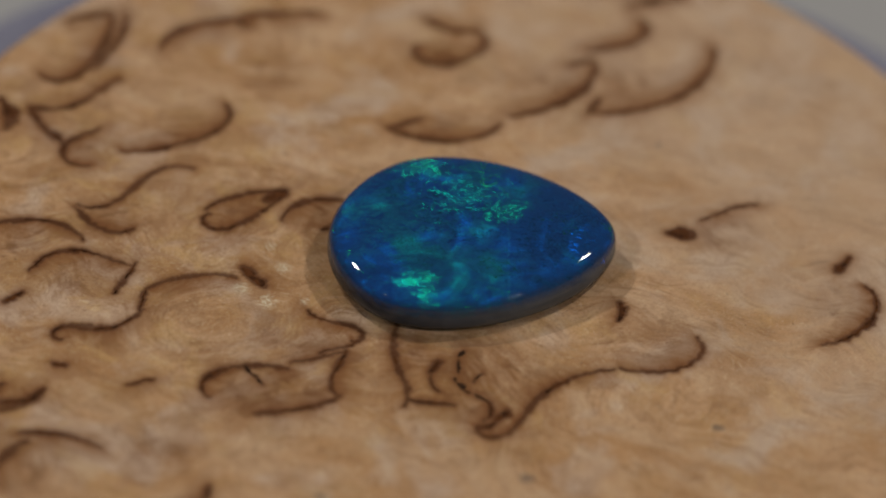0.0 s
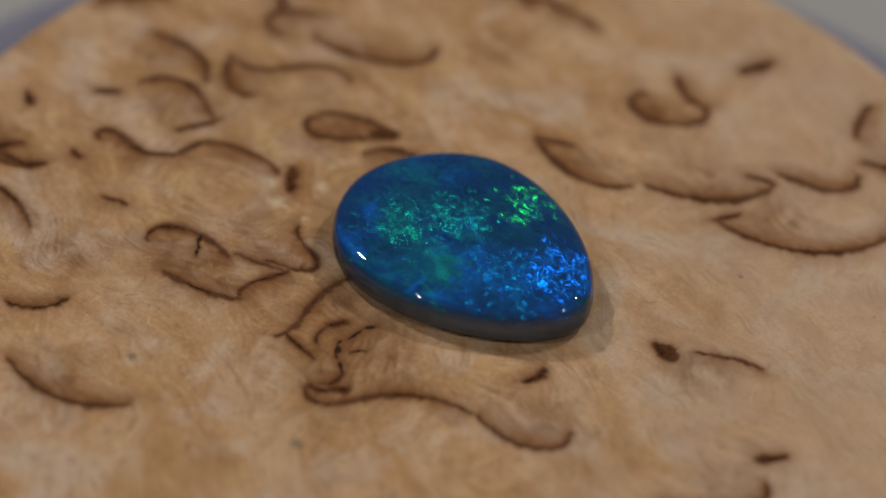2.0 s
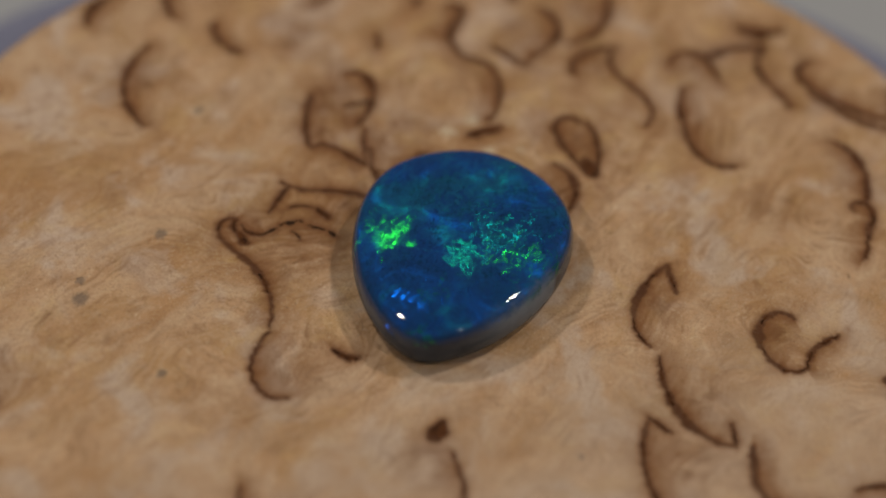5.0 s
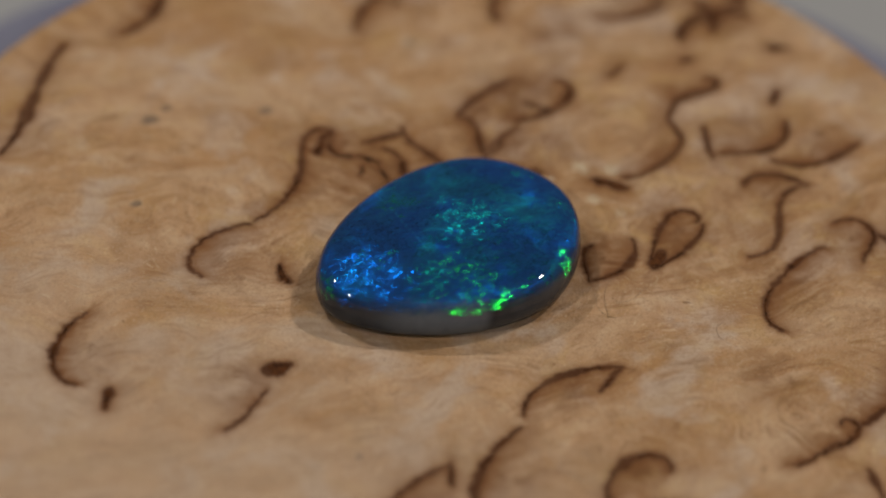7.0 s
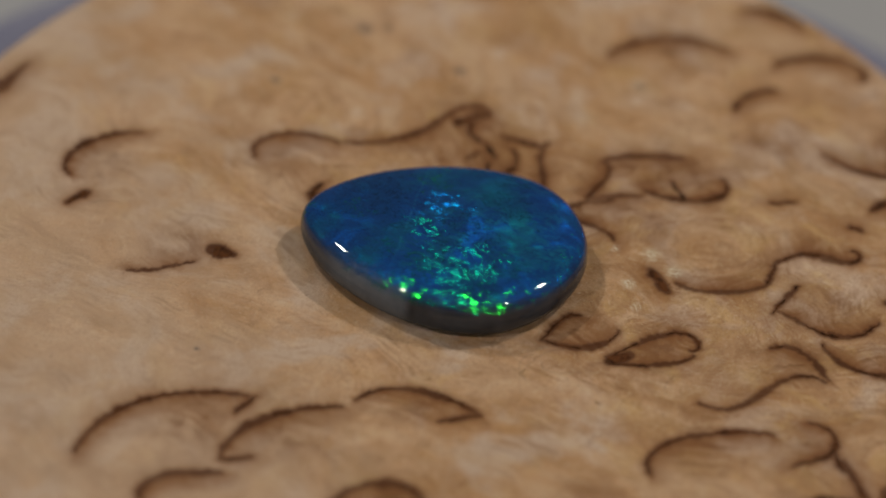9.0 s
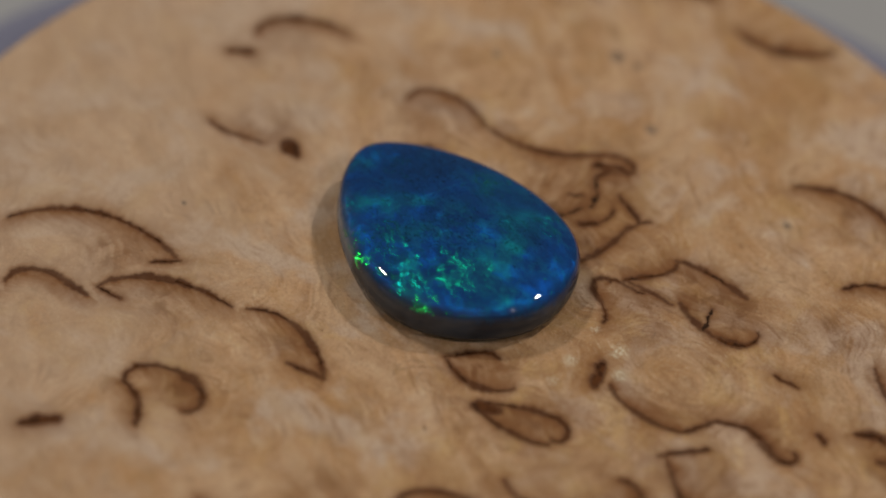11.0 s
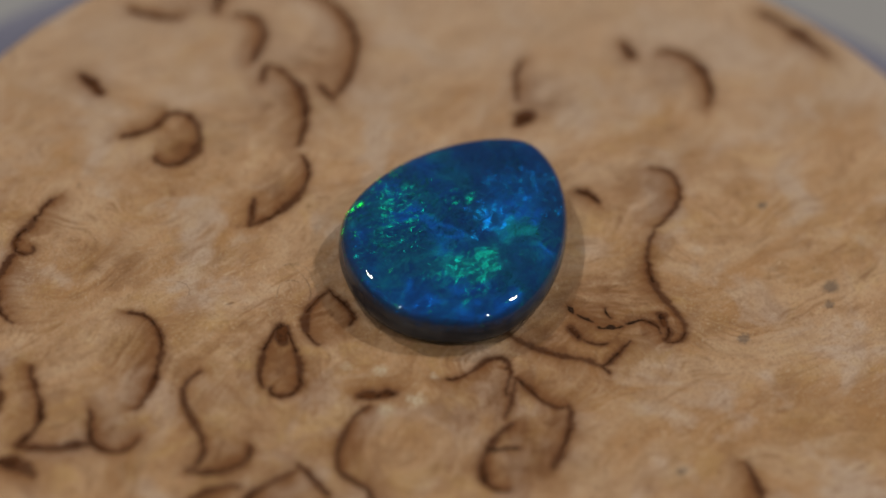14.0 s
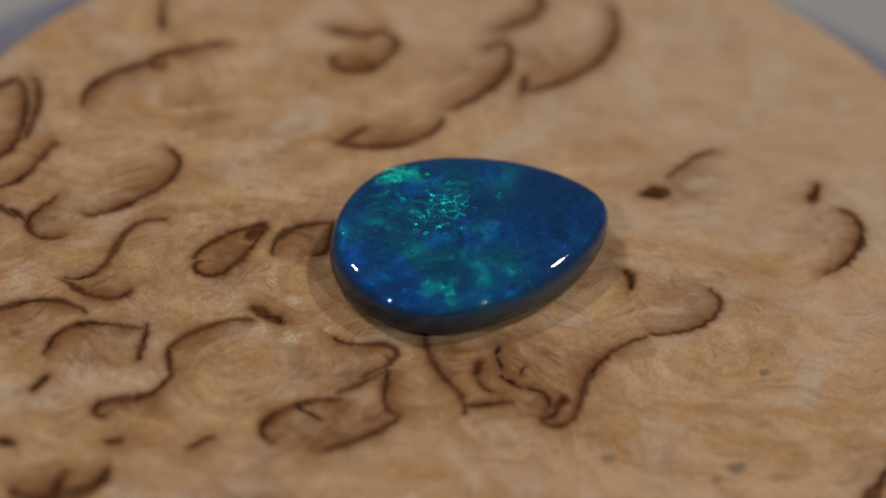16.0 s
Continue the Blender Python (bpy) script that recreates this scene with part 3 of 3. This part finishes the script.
CHALK = [(-11.4, -3.3, 0.45), (-9.9, -4.2, 0.5), (-7.9, -4.0, 0.25), (-9.3, -1.5, 0.4), (-10.2, 0.1, 0.3)]
STAINS = [
    (1.7, -8.9, 3.0, 0.9), (10.5, -4.8, 2.2, 0.6), (-12.4, 2.6, 1.5, 0.8), (-7.8, 3.0, 1.4, 0.9),
    (-8.3, -7.3, 2.6, 0.5), (-8.5, -10.9, 2.2, 0.8), (-19.2, 1.2, 1.3, 0.9), (-19.8, -3.0, 1.8, 0.7),
    (-23.8, -0.4, 2.0, 0.7), (-1.9, -7.5, 1.6, 0.7), (-1.5, 18.0, 1.3, 0.8), (-1.2, 11.2, 1.3, 0.6),
    (4.7, 15.1, 2.0, 0.5), (9.8, 16.0, 2.2, 0.5), (10.1, 25.6, 2.2, 0.7), (-13.4, 19.3, 1.0, 0.7),
]
STAINS += [
    (-10.6, -10.4, 1.6, 0.8), (-5.5, -9.0, 1.5, 0.6), (1.6, -8.6, 1.6, 0.6), (-16.1, 9.3, 1.7, 0.6),
    (11.4, 15.7, 2.0, 0.5), (3.9, 15.0, 2.2, 0.5), (20.7, -1.2, 1.6, 0.6), (-7.0, -21.9, 2.0, 0.6),
    (-7.5, -10.6, 1.8, 0.6), (-21.7, 6.9, 1.3, 0.7), (-14.5, -15.8, 2.2, 0.5), (-10.5, -11.3, 2.2, 0.7),
]
STAINS += [(1.9, -11.4, 1.8, 0.9), (0.5, -9.6, 2.0, 0.9), (2.7, -12.0, 1.0, 1.0), (-11.5, 14.9, 2.0, 0.5), (14.5, 3.7, 1.9, 0.5), (-21.1, -17.4, 2.2, 0.6), (-24.0, -13.1, 2.0, 0.6), (-23.8, -1.0, 2.2, 0.5)]



HALF, CELLS = 33.0, 520       # the square over which the grain's flow is worked out, and its cells


def lattice(x, y, cell, seed, turn=0.6):
    """Smooth random heights from -1 to 1, one to a cell."""
    rnd = np.random.RandomState(seed).uniform(-1, 1, (96, 96))
    c, s = math.cos(turn * seed), math.sin(turn * seed)
    u, v = (c * x - s * y) / cell + 48, (s * x + c * y) / cell + 48
    i, j = np.floor(u).astype(int), np.floor(v).astype(int)
    u, v = u - i, v - j
    u, v = u * u * u * (u * (u * 6 - 15) + 10), v * v * v * (v * (v * 6 - 15) + 10)
    i, j = i % 95, j % 95
    return (rnd[i, j] * (1 - u) + rnd[i + 1, j] * u) * (1 - v) + (rnd[i, j + 1] * (1 - u) + rnd[i + 1, j + 1] * u) * v


def picked(grid, x, y):
    """Values of a square grid at places in millimetres, blended between its cells."""
    m = len(grid) - 1
    u, v = (np.clip((w / HALF + 1) * 0.5 * m, 0, m - 1e-6) for w in (x, y))
    i, j = u.astype(int), v.astype(int)
    u, v = u - i, v - j
    return (grid[i, j] * (1 - u) + grid[i + 1, j] * u) * (1 - v) + (grid[i, j + 1] * (1 - u) + grid[i + 1, j + 1] * u) * v


def softened(grid, width, times=3):
    for _ in range(times):
        for axis in (0, 1):
            run = np.cumsum(np.pad(grid, [(width + 1, width) if k == axis else (0, 0) for k in (0, 1)], mode="edge"), axis)
            take = [slice(None), slice(None)]
            late, soon = list(take), list(take)
            late[axis], soon[axis] = slice(2 * width + 1, None), slice(None, -2 * width - 1)
            grid = (run[tuple(late)] - run[tuple(soon)]) / (2 * width + 1)
    return grid


def grain_flow():
    """A stream function whose level lines are the fibres: they wander, and bend round every vein."""
    line = np.linspace(-HALF, HALF, CELLS + 1)
    gx, gy = np.meshgrid(line, line, indexing="ij")
    away = np.full(gx.shape, 2.2)
    step = 2 * HALF / CELLS
    for p, half, bend, length in STROKES:
        (i0, j0), (i1, j1) = (np.clip(((q + HALF) / step).astype(int), 0, CELLS) for q in (p.min(0) - 2.2, p.max(0) + 2.2))
        for px, py in p[::3]:
            cut = away[i0:i1, j0:j1]
            np.minimum(cut, np.hypot(gx[i0:i1, j0:j1] - px, gy[i0:i1, j0:j1] - py), out=cut)
    stream = 0.75 * softened(away, 6) + 2.5 * lattice(gx, gy, 12.0, 3) + 0.7 * lattice(gx, gy, 5.0, 5) + 0.38 * lattice(gx, gy, 2.6, 8) + 0.14 * lattice(gx, gy, 1.1, 11)
    stream += 0.62 * (0.25 * gx + gy)
    dx, dy = np.gradient(stream)
    size = np.maximum(np.hypot(dx, dy), 1e-9)
    return stream, -dy / size, dx / size


def combed(x, y, vx, vy, cell, reach, step, seed):
    """Random flecks drawn out along the flow: fibres."""
    m = int(2 * HALF / cell)
    flecks = np.random.RandomState(seed).uniform(-1, 1, (m + 1, m + 1))
    total, weight = picked(flecks, x, y), 1.0
    for way in (1.0, -1.0):
        px, py = x.copy(), y.copy()
        for i in range(int(reach / step)):
            fx, fy = picked(vx, px, py), picked(vy, px, py)
            px, py = px + way * step * fx, py + way * step * fy
            w = 0.5 + 0.5 * math.cos(math.pi * (i + 1) * step / (reach + step))
            total, weight = total + w * picked(flecks, px, py), weight + w
    total = total / weight
    return np.clip(0.5 + 0.21 * total / total.std(), 0, 1)


def burl_face(n=680):
    """The sanded top: a fine sheet, with the distance to the nearest vein, the brown of the hollows beside it and the run of the fibres."""
    a, b = np.meshgrid(np.linspace(-1, 1, n), np.linspace(-1, 1, n))
    big = np.abs(a) > np.abs(b)
    r = np.where(big, a, b)
    with np.errstate(all="ignore"):
        ang = np.where(big, np.pi / 4 * b / np.where(a == 0, 1, a), np.pi / 2 - np.pi / 4 * a / np.where(b == 0, 1, b))
    x, y = (r * np.cos(ang) * R_SLICE).ravel(), (r * np.sin(ang) * R_SLICE).ravel()
    rad = np.hypot(x, y)
    out = np.clip(rad - R_FLAT, 0, R_SLICE - R_FLAT)
    z = relief(x, y) - 1.5 * (1 - np.sqrt(np.clip(1 - (out / 1.5001) ** 2, 0, 1)))
    stream, vx, vy = grain_flow()
    fibre = combed(x, y, vx, vy, 0.13, 1.3, 0.10, 21)
    ribbons = combed(x, y, vx, vy, 0.75, 5.0, 0.30, 22)
    tufts = combed(x, y, vx, vy, 0.30, 1.8, 0.16, 23)
    run = picked(stream, x, y)
    gap = np.full(x.size, 2.6)
    hollow, inside = np.zeros(x.size), np.full(x.size, 0.4)
    for p, half, bend, length in STROKES:
        lo, hi = p.min(0) - 2.6, p.max(0) + 2.6
        near = np.where((x > lo[0]) & (x < hi[0]) & (y > lo[1]) & (y < hi[1]))[0]
        dx, dy = x[near, None] - p[None, :, 0], y[near, None] - p[None, :, 1]
        dist = np.hypot(dx, dy)
        k = dist.argmin(1)
        row = np.arange(near.size)
        d = np.gradient(p, axis=0)
        inner = np.sign(bend) * (d[k, 0] * dy[row, k] - d[k, 1] * dx[row, k]) / np.maximum(np.hypot(d[k, 0], d[k, 1]), 1e-9)
        mids = np.clip(np.minimum(k, len(p) - 1 - k) / (0.3 * len(p)), 0, 1)
        closer = dist[row, k] - half[k] < gap[near]
        curl = min(1.0, abs(bend) / 60)
        inside[near[closer]] = (0.4 * (1 - curl) + curl * np.clip(0.5 + inner / 0.15, 0, 1))[closer]
        gap[near] = np.minimum(gap[near], dist[row, k] - half[k])
        reach = min(2.2, 0.45 * length)
        deep = np.clip(1 - dist[row, k] / reach, 0, 1) * mids * np.clip(inner / 0.25, 0, 1) * min(1.0, abs(bend) / 50)
        hollow[near] = np.maximum(hollow[near], deep)
    z -= 0.03 * np.clip(1 - gap / 0.25, 0, 1)
    z -= 0.008 * (1 - fibre) + 0.02 * (1 - tufts)
    smudge = np.zeros(x.size)
    for sx, sy, sr in SMUDGES:
        smudge = np.maximum(smudge, np.clip(1.35 - np.hypot(x - sx, (y - sy) * 1.3) / (1.1 * sr), 0, 1))
    chalk, stain, busy = np.zeros(x.size), np.zeros(x.size), np.zeros(x.size)
    for sx, sy, sr in CHALK:
        chalk = np.maximum(chalk, np.clip(1.4 - np.hypot(x - sx, y - sy) / sr, 0, 1))
    for sx, sy, sr, k in STAINS:
        stain = np.maximum(stain, k * np.clip(1.35 - np.hypot(x - sx, y - sy) / sr, 0, 1))
    for p, half, bend, length in STROKES:
        for px, py in p[::10]:
            near = (np.abs(x - px) < 7) & (np.abs(y - py) < 7)
            busy[near] += 0.058 * np.exp(-((x[near] - px) ** 2 + (y[near] - py) ** 2) / 9.0)
    i = np.arange(n * n).reshape(n, n)
    faces = np.stack([i[:-1, :-1], i[:-1, 1:], i[1:, 1:], i[1:, :-1]], -1).reshape(-1, 4)
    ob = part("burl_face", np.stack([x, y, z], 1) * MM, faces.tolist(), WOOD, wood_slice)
    for name, values in (("gap", gap), ("hollow", hollow), ("smudge", smudge), ("chalk", chalk), ("stain", stain), ("busy", busy), ("inside", inside), ("fibre", fibre), ("ribbons", ribbons), ("tufts", tufts), ("run", run)):
        ob.data.attributes.new(name, "FLOAT", "POINT").data.foreach_set("value", values.astype(np.float32))


burl_face()
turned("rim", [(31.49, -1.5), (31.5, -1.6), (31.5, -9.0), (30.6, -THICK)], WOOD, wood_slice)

# ---- the opal ----
OPAL_C = (0.480, 0.125)
opal = tagged(new("opal_cabochon"), "polished blue and green opal drop lying on burl wood", "gemstone")


def opal_outline(a):
    """How far the drop reaches in the direction a, and the slope of that."""
    reach, slope = 6.85, 0.0
    for k, p, q in ((2, 0.905, 0.280), (3, 0.353, 0.044), (4, 0.049, 0.012), (5, -0.056, -0.012)):
        reach += p * math.cos(k * a) + q * math.sin(k * a)
        slope += k * (q * math.cos(k * a) - p * math.sin(k * a))
    return reach, slope


def opal_loop(inset, z, k=240):
    loop = []
    for i in range(k):
        a = 2 * math.pi * i / k
        reach, slope = opal_outline(a)
        reach -= min(inset, 1.6)
        shrink = 1 - max(0.0, inset - 1.6) / 4.8
        x, y = shrink * (reach * math.cos(a) - slope * math.sin(a)), shrink * (reach * math.sin(a) + slope * math.cos(a))
        thick = z * (1 + 0.015 * y + 0.002 * x)
        loop.append(((OPAL_C[0] + x) * MM, (OPAL_C[1] + y) * MM, thick * MM))
    return loop


SIDE = [(0.85, 0.0), (0.54, 0.07), (0.31, 0.22), (0.15, 0.45), (0.04, 0.80), (0.0, 1.15), (0.0, 1.35)]
DOME = [(0.0, 1.35), (0.015, 1.58), (0.05, 1.80), (0.11, 1.98), (0.19, 2.13), (0.30, 2.25), (0.45, 2.35), (0.66, 2.44), (0.95, 2.525), (1.3, 2.60), (1.6, 2.65), (2.3, 2.735), (3.2, 2.81), (4.2, 2.87), (5.2, 2.905), (6.0, 2.915)]
rings("potch_base", [opal_loop(*s) for s in SIDE], POTCH, opal, "dark grey potch underside", True, False)
rings("colour_dome", [opal_loop(*s) for s in DOME], OPAL, opal, "glossy blue dome with green flashes", False, True)


# ---- lint on the wood ----
def fibre(x, y, length, heading, b1, b2, b3, width):
    n = 24
    p = sweep(x, y, length, heading, b1, b2, b3, n)
    d = np.gradient(p, axis=0)
    d /= np.hypot(d[:, 0], d[:, 1])[:, None]
    u = np.linspace(0, 1, n)
    z = relief(p[:, 0], p[:, 1]) + 0.015 + 0.06 * np.sin(np.pi * u) ** 2
    loops = []
    for i in range(n):
        c, s = d[i]
        loops.append([((p[i, 0] - s * 0.011 * math.cos(a)) * MM, (p[i, 1] + c * 0.011 * math.cos(a)) * MM, (z[i] + 0.011 * math.sin(a)) * MM) for a in (0, 1.57, 3.14, 4.71)])
    LINTS.append(tagged(rings("lint_fibre", loops, LINT, None, "", True, True), "fine curled lint fibre lying on the wood", "lint", "lint on the wood"))


LINTS = []
fibre(5.82, -3.51, 2.08, 42, 14, -86, 0, 0.15)
fibre(18.91, 1.65, 1.75, 28, -14, 0, 0, 0.15)
fibre(14.66, -9.88, 2.13, 71, 503, -362, 0, 0.15)
fibre(-8.75, 5.9, 2.76, 8, 144, -254, 0, 0.15)
fibre(-5.98, 7.33, 2.34, -28, -121, 0, 0, 0.15)
fibre(-10.46, 11.17, 1.6, -56, -116, 0, 0, 0.15)
fibre(-9.4, -6.04, 1.87, -25, -82, -607, 476, 0.15)
fibre(-5.59, 7.13, 3.23, -108, 11, -66, 0, 0.15)
fibre(-13.34, 4.54, 1.6, 56, 63, 0, 0, 0.15)
fibre(8.77, 5.54, 0.91, -8, 97, 0, 0, 0.15)


def motions():
    rows = [(t, pose(0, 0, 0, 0, 0, TURN_RATE * t)) for t in range(17)]
    for ob in (wood_slice, opal, turntable, *LINTS):
        walk(ob, rows)


motions()
